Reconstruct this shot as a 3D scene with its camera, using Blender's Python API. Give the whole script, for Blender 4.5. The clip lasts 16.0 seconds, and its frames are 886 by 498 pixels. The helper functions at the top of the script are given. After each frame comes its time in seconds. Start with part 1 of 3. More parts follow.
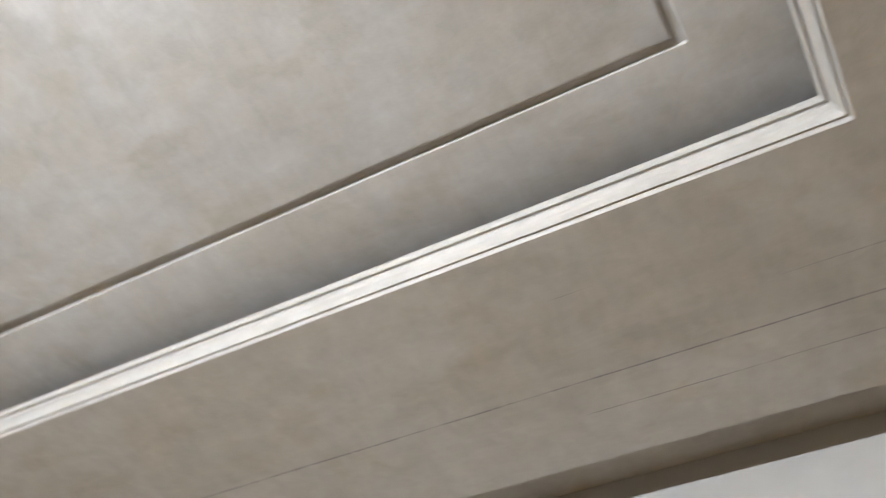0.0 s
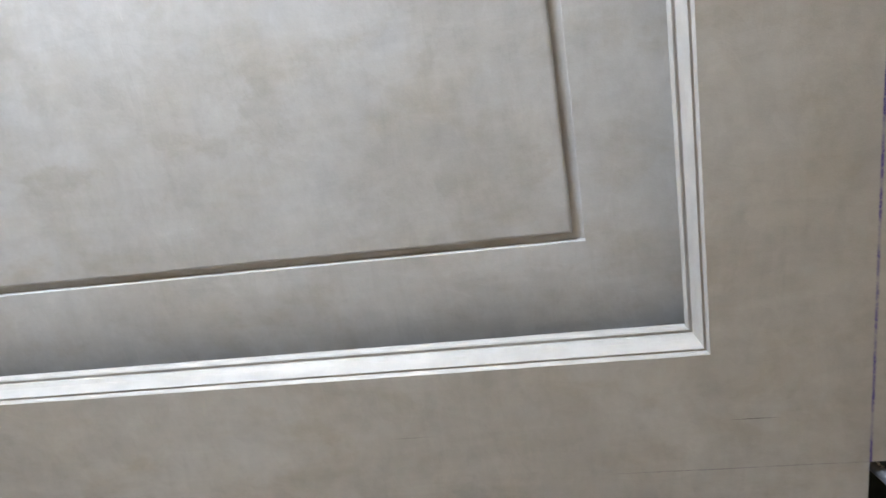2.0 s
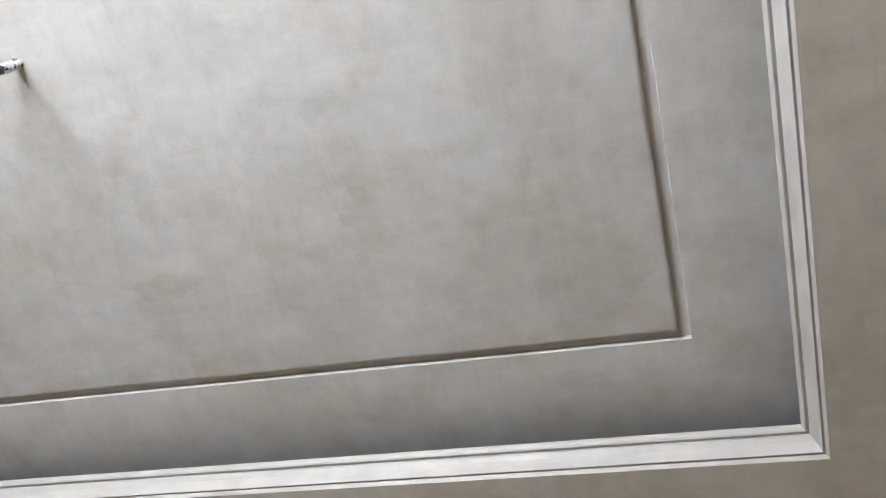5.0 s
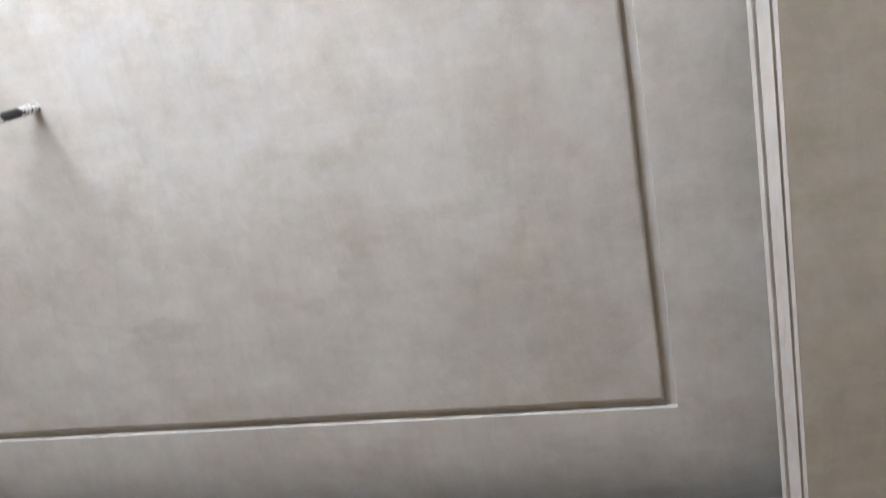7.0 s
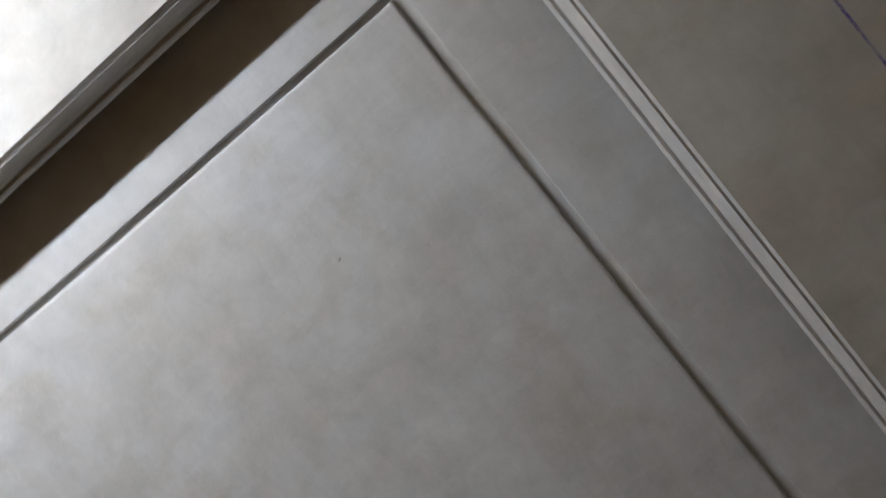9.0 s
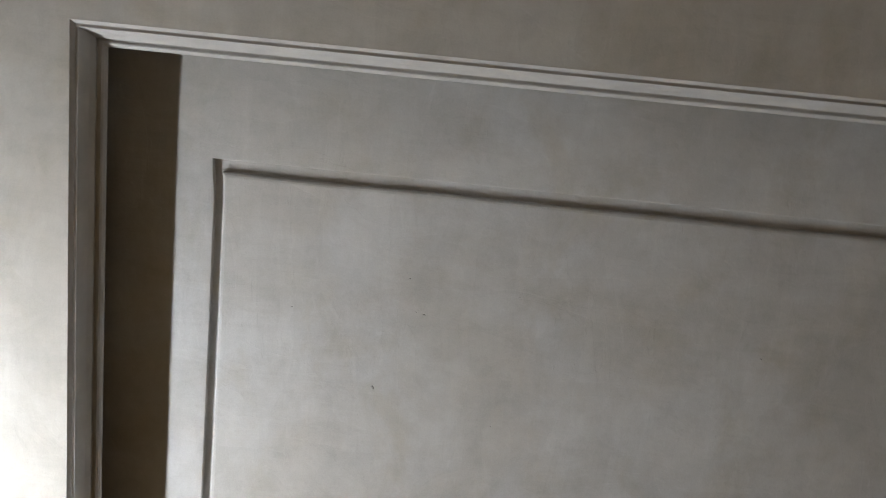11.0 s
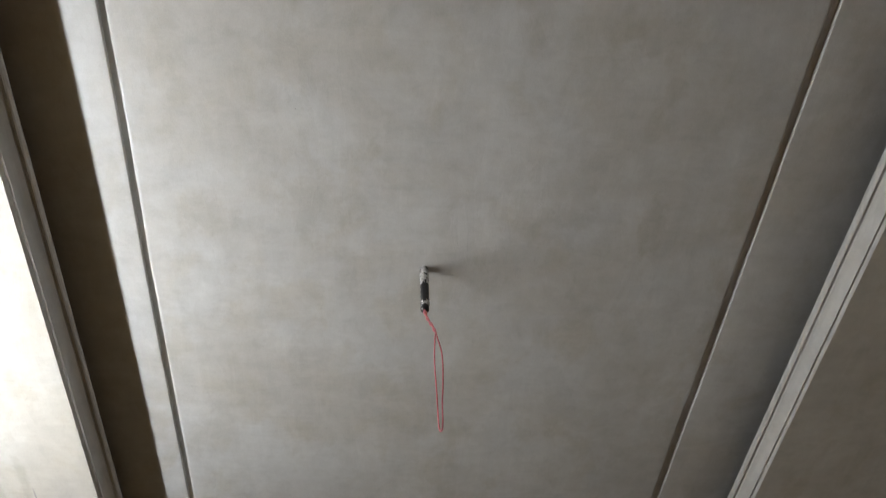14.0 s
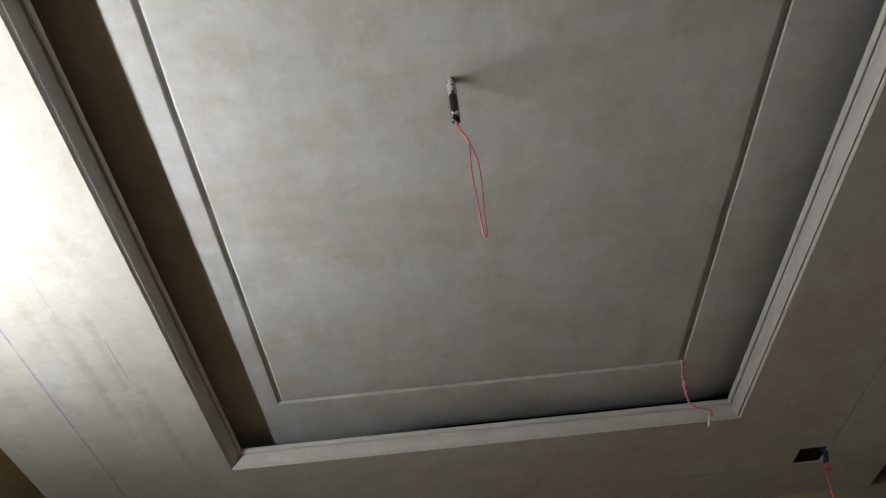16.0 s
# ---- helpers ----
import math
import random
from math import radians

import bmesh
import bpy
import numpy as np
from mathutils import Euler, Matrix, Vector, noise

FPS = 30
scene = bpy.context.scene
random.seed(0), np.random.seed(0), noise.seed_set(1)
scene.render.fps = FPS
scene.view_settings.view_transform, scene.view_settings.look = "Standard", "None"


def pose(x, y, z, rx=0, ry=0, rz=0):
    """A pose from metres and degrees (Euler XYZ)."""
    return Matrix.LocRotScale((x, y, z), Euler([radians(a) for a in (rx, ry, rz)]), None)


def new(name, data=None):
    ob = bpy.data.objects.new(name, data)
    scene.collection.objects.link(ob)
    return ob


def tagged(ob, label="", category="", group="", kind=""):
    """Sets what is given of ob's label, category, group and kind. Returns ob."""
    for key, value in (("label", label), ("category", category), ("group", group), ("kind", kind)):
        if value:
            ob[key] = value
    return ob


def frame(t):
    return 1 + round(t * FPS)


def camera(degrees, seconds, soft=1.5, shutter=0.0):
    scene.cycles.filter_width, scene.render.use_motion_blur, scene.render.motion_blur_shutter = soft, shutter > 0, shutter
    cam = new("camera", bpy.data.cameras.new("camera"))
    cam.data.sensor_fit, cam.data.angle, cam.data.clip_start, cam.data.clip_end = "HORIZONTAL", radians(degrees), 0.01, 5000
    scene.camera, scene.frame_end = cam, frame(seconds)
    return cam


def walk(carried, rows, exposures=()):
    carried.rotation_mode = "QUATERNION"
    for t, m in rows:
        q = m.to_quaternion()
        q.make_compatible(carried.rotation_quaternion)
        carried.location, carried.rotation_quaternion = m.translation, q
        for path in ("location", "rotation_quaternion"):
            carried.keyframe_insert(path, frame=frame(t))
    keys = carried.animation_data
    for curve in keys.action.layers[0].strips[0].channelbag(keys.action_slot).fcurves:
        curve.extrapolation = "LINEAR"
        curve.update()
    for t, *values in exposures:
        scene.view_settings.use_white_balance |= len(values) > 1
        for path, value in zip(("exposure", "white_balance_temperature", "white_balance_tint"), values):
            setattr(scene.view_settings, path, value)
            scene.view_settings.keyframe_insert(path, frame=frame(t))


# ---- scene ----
# ---------------------------------------------------------------- camera
LENS = 53.275
PATH = [
    (0.0, -0.0271, 0.5726, 1.4858, 146.318, -6.262, -152.047),
    (0.5, -0.0303, 0.5929, 1.4812, 148.338, -3.764, -166.768),
    (1.0, -0.0405, 0.5984, 1.4733, 151.334, -4.294, -173.401),
    (1.5, -0.0379, 0.6173, 1.4709, 153.655, -4.838, -173.18),
    (2.0, -0.0292, 0.6425, 1.4737, 155.148, -7.036, -170.775),
    (2.5, -0.0272, 0.6647, 1.4845, 155.709, -8.868, -169.426),
    (3.0, -0.023, 0.694, 1.4959, 155.227, -9.501, -168.721),
    (3.5, -0.0153, 0.7304, 1.5129, 154.542, -9.838, -167.69),
    (4.0, -0.0222, 0.7869, 1.5297, 153.528, -10.141, -164.784),
    (4.2, -0.0318, 0.781, 1.5339, 153.836, -10.659, -164.428),
    (6.3, 0.0043, 0.7688, 1.4979, 157.414, -12.454, -171.784),
    (6.5, -0.0061, 0.7629, 1.4889, 157.405, -12.544, -171.529),
    (7.0, -0.0338, 0.7883, 1.5008, 160.142, -12.328, -169.548),
    (7.5, -0.0519, 0.8239, 1.5153, 164.19, -11.641, -165.693),
    (8.0, -0.0652, 0.8986, 1.5287, 167.257, -10.96, -160.393),
    (8.5, -0.0703, 0.9262, 1.5254, 170.089, -10.649, -154.896),
    (9.0, -0.0755, 0.9455, 1.5157, 171.192, -7.413, -140.79),
    (9.2, -0.0867, 0.9352, 1.5053, 171.116, -6.522, -134.831),
    (11.3, -0.1979, 0.8784, 1.5545, 166.615, -0.385, -93.755),
    (11.5, -0.1899, 0.8732, 1.5555, 164.619, -0.296, -93.346),
    (12.0, -0.1643, 0.8487, 1.5488, 158.397, 0.099, -92.333),
    (12.5, -0.1661, 0.8312, 1.5506, 153.872, -0.371, -93.741),
    (13.0, -0.1463, 0.8016, 1.5297, 148.177, -0.835, -95.638),
    (13.5, -0.1326, 0.7878, 1.5124, 144.724, 0.704, -94.517),
    (14.0, -0.1314, 0.7723, 1.5023, 140.706, 2.032, -93.805),
    (14.5, -0.1221, 0.7733, 1.4876, 137.624, 2.86, -92.61),
    (15.0, -0.1175, 0.7777, 1.491, 133.167, 3.808, -90.289),
    (15.5, -0.1067, 0.7743, 1.4862, 130.286, 5.472, -87.45),
    (16.0, -0.094, 0.7726, 1.4881, 130.109, 5.124, -87.424),
]
EXPOSURES = [(0.0, 1.20, 6450, 13), (0.7, 1.38, 6250, 11.5), (1.5, 1.29, 5960, 11.5), (3.5, 1.02, 5950, 13.5), (4.0, 1.0, 6150, 13.5), (6.5, 0.96, 6250, 15),
             (7.0, 0.89, 6300, 15), (8.0, 0.40, 6150, 14.5), (8.5, -0.06, 6150, 14.5), (9.0, -0.55, 6220, 14), (11.5, -0.35, 6500, 12.5), (12.0, -0.57, 6450, 13),
             (12.5, -0.68, 6430, 13), (14.5, -0.42, 6650, 11), (16.0, -0.64, 6650, 11)]
cam = camera(LENS, 16.0, soft=1.0, shutter=0.4)
walk(cam, [(t, pose(x, y, z, a, b, c)) for t, x, y, z, a, b, c in PATH], EXPOSURES)

# ---------------------------------------------------------------- plan (metres)
SOFFIT = 2.80                       # underside of the dropped border
RISE = 0.1183                       # height of the tray above the border
GROOVE_DEPTH = 0.011
OUTER = (-0.0005, 2.2825, -0.0045, 1.2630)        # outer edge of the shadow groove: x, x, y, y
INNER = (0.0203, 2.2640, 0.0147, 1.2490)          # its inner edge
LIP = (-0.1564, 2.4180, -0.1496, 1.4027)          # inner lip of the cornice
FACE = 0.0349                                     # its depth in plan
ROOM = (-0.80, 3.103, -0.903, 2.040)              # inner faces of the walls
SOFFIT_SOUTH = -0.740                             # edge of the border beside the south wall
RECESS = SOFFIT + 0.090                           # ceiling of the gap beside the south wall
HOLES = [(-0.5545, -0.4510, -0.5250, -0.4250), (2.7230, 2.8380, -0.5500, -0.4510)]


def ease(low, high, value):
    t = min(1.0, max(0.0, (value - low) / (high - low)))
    return t * t * (3 - 2 * t)


def south_edge(x):
    """How far the border's south edge swings out of line at x."""
    return -0.076 * ease(0.9, 2.7, x)


# ---------------------------------------------------------------- world and light
world = bpy.data.worlds.new("world")
world.use_nodes = True
world.node_tree.nodes["Background"].inputs[0].default_value = (0.05, 0.05, 0.05, 1)
scene.world = world
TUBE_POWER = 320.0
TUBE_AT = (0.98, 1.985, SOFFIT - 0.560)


# ---------------------------------------------------------------- materials
class Nodes:
    """Short hand for building a material's nodes."""

    def __init__(self, name):
        self.mat = bpy.data.materials.new(name)
        self.mat.use_nodes = True
        self.tree = self.mat.node_tree
        self.bsdf = self.tree.nodes["Principled BSDF"]
        self.place = self.node("ShaderNodeTexCoord").outputs["Object"]

    def node(self, kind, **values):
        n = self.tree.nodes.new(kind)
        for key, value in values.items():
            if key == "operation":
                n.operation = value
            elif key == "blend_type":
                n.blend_type = value
            elif key == "data_type":
                n.data_type = value
        return n

    def link(self, a, b):
        self.tree.links.new(a, b)

    def put(self, socket, value):
        if isinstance(value, (int, float)):
            socket.default_value = value
        elif isinstance(value, tuple):
            socket.default_value = (*value, 1) if len(socket.default_value) == 4 and len(value) == 3 else value
        else:
            self.link(value, socket)

    def math(self, op, a, b=0.0, c=0.0, clamp=False):
        n = self.node("ShaderNodeMath", operation=op)
        n.use_clamp = clamp
        for s, v in zip(n.inputs, (a, b, c)):
            self.put(s, v)
        return n.outputs[0]

    def scaled(self, size, offset=(0, 0, 0), turn=0.0):
        n = self.node("ShaderNodeMapping")
        self.link(self.place, n.inputs["Vector"])
        n.inputs["Scale"].default_value = size
        n.inputs["Location"].default_value = offset
        n.inputs["Rotation"].default_value = (0, 0, turn)
        return n.outputs[0]

    def noise(self, scale, detail=3.0, rough=0.5, size=(1, 1, 1), offset=(0, 0, 0), warp=0.0, turn=0.0):
        n = self.node("ShaderNodeTexNoise")
        self.link(self.scaled(size, offset, turn), n.inputs["Vector"])
        n.inputs["Scale"].default_value, n.inputs["Detail"].default_value = scale, detail
        n.inputs["Roughness"].default_value, n.inputs["Distortion"].default_value = rough, warp
        return n.outputs["Fac"]

    def ramp(self, value, low, high, a=0.0, b=1.0):
        n = self.node("ShaderNodeMapRange")
        n.interpolation_type = "SMOOTHSTEP"
        for s, v in zip(n.inputs, (value, low, high, a, b)):
            self.put(s, v)
        return n.outputs[0]

    def mix(self, fac, a, b, blend="MIX"):
        n = self.node("ShaderNodeMix", data_type="RGBA", blend_type=blend)
        self.put(n.inputs["Factor"], fac)
        self.put(n.inputs[6], a)
        self.put(n.inputs[7], b)
        return n.outputs[2]

    def bump(self, height, strength, distance, under=None):
        n = self.node("ShaderNodeBump")
        n.inputs["Strength"].default_value, n.inputs["Distance"].default_value = strength, distance
        self.link(height, n.inputs["Height"])
        if under is not None:
            self.link(under, n.inputs["Normal"])
        return n.outputs[0]

    def done(self, colour, rough, normal=None, metal=0.0, gloss=0.5):
        self.put(self.bsdf.inputs["Base Color"], colour)
        self.put(self.bsdf.inputs["Roughness"], rough)
        self.bsdf.inputs["Metallic"].default_value = metal
        self.bsdf.inputs["Specular IOR Level"].default_value = gloss
        if normal is not None:
            self.link(normal, self.bsdf.inputs["Normal"])
        return self.mat


def plaster(name, grey, warm, cool, lines=(), stains=(), specks=True):
    """Trowelled gypsum plaster: clouds, ragged smudges, float strokes along and across, fine grain, and drawn setting-out lines."""
    m = Nodes(name)
    cloud = m.ramp(m.noise(3.4, 6, 0.62, (1, 1, 1), (3.1, 1.7, 0), 0.5), 0.38, 0.62)
    patch = m.ramp(m.noise(6.2, 7, 0.60, (1, 1.4, 1), (0.4, 7.3, 0), 0.4), 0.50, 0.70)
    blot = m.ramp(m.noise(8.5, 8, 0.62, (1, 1.5, 1), (6.6, 2.3, 0), 0.5), 0.45, 0.57)
    smear = m.ramp(m.noise(15, 7, 0.64, (1.7, 1, 1), (2.9, 9.1, 0), 0.6), 0.47, 0.60)
    haze = m.noise(24, 6, 0.66, (1, 1, 1), (5.2, 0.3, 0), 0.7)
    sweep_a = m.noise(6.0, 6, 0.66, (0.8, 2.6, 1), (1, 5, 0), 0.9, 0.5)
    sweep_b = m.noise(7.0, 6, 0.66, (2.8, 0.9, 1), (8, 2, 0), 0.9, -0.3)
    where = m.ramp(m.noise(2.9, 3, 0.5, (1, 1, 1), (9.9, 4.4, 0)), 0.44, 0.60)
    stroke_a = m.ramp(m.noise(5.5, 3, 0.5, (0.7, 9.0, 1), (3.3, 0.7, 0), 0.35, 0.06), 0.52, 0.66)
    stroke_b = m.ramp(m.noise(5.5, 3, 0.5, (9.0, 0.7, 1), (0.2, 5.7, 0), 0.35, -0.05), 0.52, 0.66)
    lap_a = m.ramp(m.noise(3.4, 5, 0.55, (1, 2.2, 1), (2.2, 4.1, 0), 1.2, 0.12), 0.505, 0.53, -0.5, 0.5)
    lap_b = m.ramp(m.noise(4.6, 5, 0.55, (2.4, 1, 1), (7.7, 1.9, 0), 1.3, -0.1), 0.535, 0.56, -0.5, 0.5)
    scuff = m.ramp(m.noise(34, 6, 0.75, (1, 3.0, 1), (1.1, 8.2, 0), 0.8, 0.9), 0.58, 0.70)
    scrape = m.ramp(m.noise(30, 5, 0.6, (0.5, 6.0, 1), (4.1, 1.2, 0), 0.8, 1.1), 0.66, 0.74)
    grain = m.noise(420, 3, 0.65)
    colour = m.mix(cloud, grey, cool)
    colour = m.mix(m.math("MULTIPLY", patch, 0.50), colour, warm)
    ragged_edge = m.math("MULTIPLY", m.math("SUBTRACT", m.noise(22, 7, 0.68, (1, 1.3, 1)), 0.5), 3.2)
    for x, y, rx, ry, turn, strength in stains:
        at = m.node("ShaderNodeMapping")
        at.vector_type = "TEXTURE"
        m.link(m.place, at.inputs["Vector"])
        at.inputs["Location"].default_value = (x, y, 0)
        at.inputs["Rotation"].default_value = (0, 0, turn)
        at.inputs["Scale"].default_value = (rx, ry, 100)
        far = m.node("ShaderNodeVectorMath", operation="LENGTH")
        m.link(at.outputs[0], far.inputs[0])
        spread = m.ramp(m.math("ADD", far.outputs["Value"], ragged_edge), 0.45, 1.25, 1.0, 0.0)
        colour = m.mix(m.math("MULTIPLY", spread, 0.62 * abs(strength)), colour, SMUDGE if strength > 0 else FRESH)
    streak = m.math("ADD", m.ramp(sweep_a, 0.3, 0.7, -0.5, 0.5), m.ramp(sweep_b, 0.3, 0.7, -0.5, 0.5))
    strokes = m.math("MULTIPLY", m.math("SUBTRACT", stroke_a, stroke_b), where)
    value = m.math("MULTIPLY_ADD", streak, 0.055, 0.985)
    for layer, amount in ((blot, -0.034), (smear, -0.028), (strokes, 0.028), (lap_a, 0.026), (lap_b, 0.024), (scuff, 0.035),
                          (m.math("MULTIPLY", scrape, where), -0.035), (m.ramp(haze, 0.3, 0.7, -0.5, 0.5), 0.06)):
        value = m.math("MULTIPLY_ADD", layer, amount, value)
    value = m.math("MULTIPLY_ADD", m.math("SUBTRACT", grain, 0.5), 0.22, value)
    n = m.node("ShaderNodeVectorMath", operation="SCALE")
    m.link(colour, n.inputs[0])
    m.link(value, n.inputs["Scale"])
    colour = n.outputs[0]
    axes = m.node("ShaderNodeSeparateXYZ")
    m.link(m.place, axes.inputs[0])
    if specks:
        v = m.node("ShaderNodeTexVoronoi")
        m.link(m.scaled((1, 1, 1), (0.3, 0.9, 0)), v.inputs["Vector"])
        v.inputs["Scale"].default_value = 5.5
        dot = m.math("MULTIPLY", m.ramp(v.outputs["Distance"], 0.005, 0.012, 1.0, 0.0), 0.45)
        colour = m.mix(dot, colour, (0.12, 0.11, 0.10))
    wander = m.math("MULTIPLY", m.math("SUBTRACT", m.noise(3.0, 2), 0.5), 0.006)
    shiver = m.math("MULTIPLY", m.math("SUBTRACT", m.noise(130, 3, 0.7), 0.5), 0.0032)
    wander = m.math("ADD", wander, shiver)
    dotted = m.ramp(m.noise(210, 2, 0.6, (1, 1, 1), (1.4, 0.6, 0)), 0.30, 0.54, 0.45, 1.0)
    for along, at, low, high, width, ink, strength in lines:
        across = axes.outputs[1 if along == "x" else 0]
        run = axes.outputs[0 if along == "x" else 1]
        off = m.math("ABSOLUTE", m.math("ADD", m.math("SUBTRACT", across, at), wander))
        mask = m.ramp(off, width * 0.2, width * 1.15, 1.0, 0.0)
        mask = m.math("MULTIPLY", mask, m.ramp(run, low, low + 0.05))
        mask = m.math("MULTIPLY", mask, m.ramp(run, high - 0.05, high, 1.0, 0.0))
        worn = m.ramp(m.noise(14, 4, 0.7, (1, 1, 1), (at * 9, 3, 0)), 0.34, 0.6, 0.30, 1.0)
        mask = m.math("MULTIPLY", m.math("MULTIPLY", m.math("MULTIPLY", mask, worn), dotted), strength)
        colour = m.mix(mask, colour, ink)
    float_marks = m.math("ADD", m.math("MULTIPLY", sweep_a, 0.5), m.math("MULTIPLY", sweep_b, 0.5))
    normal = m.bump(float_marks, 0.20, 0.005)
    ridges = m.math("ADD", m.math("ADD", lap_a, lap_b), m.math("MULTIPLY", strokes, 0.6))
    normal = m.bump(ridges, 0.14, 0.0008, normal)
    dents = m.ramp(m.noise(17, 3, 0.55, (1, 1.6, 1), (4.4, 6.1, 0), 0.6, 0.6), 0.58, 0.85)
    normal = m.bump(dents, 0.22, 0.0014, normal)
    knock = m.ramp(m.noise(42, 2, 0.5, (1, 2.4, 1), (9.0, 3.3, 0), 0.3, 1.0), 0.745, 0.80)
    normal = m.bump(knock, 0.28, 0.0007, normal)
    normal = m.bump(m.noise(38, 5, 0.62, (1, 1, 1), (2, 2, 0), 0.5), 0.25, 0.0012, normal)
    normal = m.bump(grain, 0.2, 0.0004, normal)
    return m.done(colour, m.ramp(m.noise(9, 3), 0.3, 0.7, 0.52, 0.70), normal, gloss=0.35)


def plain(name, colour, rough, metal=0.0, vary=0.12, scale=40.0, bump=0.15, depth=0.0008):
    m = Nodes(name)
    spots = m.ramp(m.noise(scale, 4, 0.6), 0.3, 0.7)
    dark = tuple(c * (1 - vary) for c in colour)
    light = tuple(min(1.0, c * (1 + vary)) for c in colour)
    return m.done(m.mix(spots, dark, light), rough, m.bump(m.noise(scale * 3, 3), bump, depth), metal)


INK, FADED, PENCIL, SCORE = (0.10, 0.075, 0.30), (0.12, 0.10, 0.22), (0.12, 0.105, 0.15), (0.05, 0.04, 0.04)
SET_OUT = [
    ("y", -0.4530, -0.49, 2.0, 0.0032, INK, 1.0), ("y", -0.5610, -0.49, 1.9, 0.0028, FADED, 0.65),
    ("x", -0.5240, -0.78, 1.4, 0.0026, PENCIL, 0.70), ("x", -0.4250, -0.79, 0.0, 0.0018, PENCIL, 0.40),
    ("x", -0.6090, -0.33, 0.45, 0.0022, PENCIL, 0.50), ("x", -0.3200, -0.315, -0.205, 0.0012, SCORE, 0.75),
    ("x", -0.3190, 0.29, 0.40, 0.0012, SCORE, 0.35), ("y", 2.8540, -0.45, 0.95, 0.0034, PENCIL, 0.65),
    ("y", 2.7150, -0.10, 1.00, 0.0026, PENCIL, 0.32), ("x", -0.5560, 1.9, 2.74, 0.0034, PENCIL, 0.75),
    ("x", -0.3240, 2.27, 2.50, 0.0026, PENCIL, 0.50), ("x", 1.8045, 1.2, 2.75, 0.0042, INK, 0.62),
    ("x", 1.5815, 1.68, 1.92, 0.0026, PENCIL, 0.55), ("x", 1.6600, 1.38, 1.60, 0.0024, PENCIL, 0.40),
]
SMUDGE, FRESH = (0.385, 0.362, 0.322), (0.585, 0.59, 0.595)
# smudges (above 0) and fresher spots (below 0) on the tray: x, y, half lengths, turn, strength
STAINS = [
    (0.956, 0.221, 0.070, 0.028, 0.1, 0.75), (0.721, 0.268, 0.035, 0.026, 0.0, 0.50), (0.635, 0.249, 0.050, 0.022, 0.1, 0.50),
    (0.914, 0.374, 0.060, 0.035, 0.2, 0.45), (0.527, 0.293, 0.045, 0.075, 0.1, 0.60), (0.085, 0.146, 0.045, 0.040, 0.0, 0.60),
    (0.209, 0.128, 0.050, 0.024, 0.0, 0.45), (0.226, 0.350, 0.014, 0.050, 0.35, 0.55), (1.178, 1.142, 0.060, 0.030, 0.5, -0.70),
    (0.955, 1.116, 0.050, 0.060, 0.2, 0.55), (0.917, 0.917, 0.090, 0.070, -0.3, 0.50), (0.748, 0.468, 0.110, 0.080, 0.2, -0.45),
    (0.392, 0.378, 0.050, 0.100, 0.1, -0.40), (0.610, 0.930, 0.080, 0.045, -0.4, 0.40), (0.165, 0.700, 0.040, 0.060, 0.2, 0.45)
]
# damp streaks and paler laps on the border beside the tube lamp
STREAKS = [
    (1.95, 1.665, 0.40, 0.016, 0.0, 0.85), (1.78, 1.600, 0.30, 0.012, 0.02, 0.70), (2.15, 1.560, 0.34, 0.014, -0.02, 0.75),
    (1.60, 1.720, 0.22, 0.012, 0.0, 0.60), (1.85, 1.740, 0.13, 0.045, 0.1, -0.55), (2.20, 1.660, 0.16, 0.035, 0.0, -0.45),
    (0.25, -0.470, 0.10, 0.050, 0.1, 0.45), (-0.05, -0.380, 0.09, 0.030, 0.0, 0.40), (0.60, -0.330, 0.16, 0.040, 0.0, -0.35),
]
M_TRAY = plaster("tray_plaster", (0.485, 0.478, 0.465), (0.425, 0.40, 0.352), (0.53, 0.535, 0.54), (), STAINS)
M_SOFFIT = plaster("border_plaster", (0.485, 0.468, 0.436), (0.435, 0.40, 0.335), (0.53, 0.52, 0.497), SET_OUT, STREAKS, False)
M_WHITE = plain("white_gypsum", (0.50, 0.495, 0.485), 0.5, vary=0.07, scale=18, bump=0.16)
M_WALL = plain("white_wall_paint", (0.48, 0.485, 0.49), 0.6, vary=0.05, scale=6, bump=0.2)
M_WALL_TAN = plain("bare_wall_plaster", (0.235, 0.165, 0.082), 0.8, vary=0.15, scale=5, bump=0.3)
M_WALL_BUFF = plain("buff_wall_plaster", (0.29, 0.25, 0.185), 0.8, vary=0.12, scale=5, bump=0.3)
M_FLOOR = plain("dusty_concrete", (0.283, 0.180, 0.080), 0.8, vary=0.25, scale=3, bump=0.3, depth=0.003)
M_SLAB = plain("bare_concrete", (0.10, 0.10, 0.10), 0.9, vary=0.3, scale=8, bump=0.4, depth=0.003)
M_TAPE = plain("black_insulating_tape", (0.018, 0.016, 0.020), 0.32, vary=0.3, scale=120, bump=0.5, depth=0.001)
M_FOIL = plain("silver_film", (0.88, 0.88, 0.90), 0.16, metal=0.12, vary=0.5, scale=170, bump=0.9, depth=0.003)
M_PINK = plain("pink_wire_insulation", (0.66, 0.22, 0.26), 0.5, vary=0.15, scale=60)
M_RED = plain("red_wire_insulation", (0.60, 0.13, 0.15), 0.45, vary=0.15, scale=60)
M_PIPE = plain("grey_conduit_plastic", (0.13, 0.145, 0.18), 0.4, vary=0.25, scale=50, bump=0.3)
M_CORE = plain("dark_cable_rubber", (0.02, 0.02, 0.03), 0.5, vary=0.2)
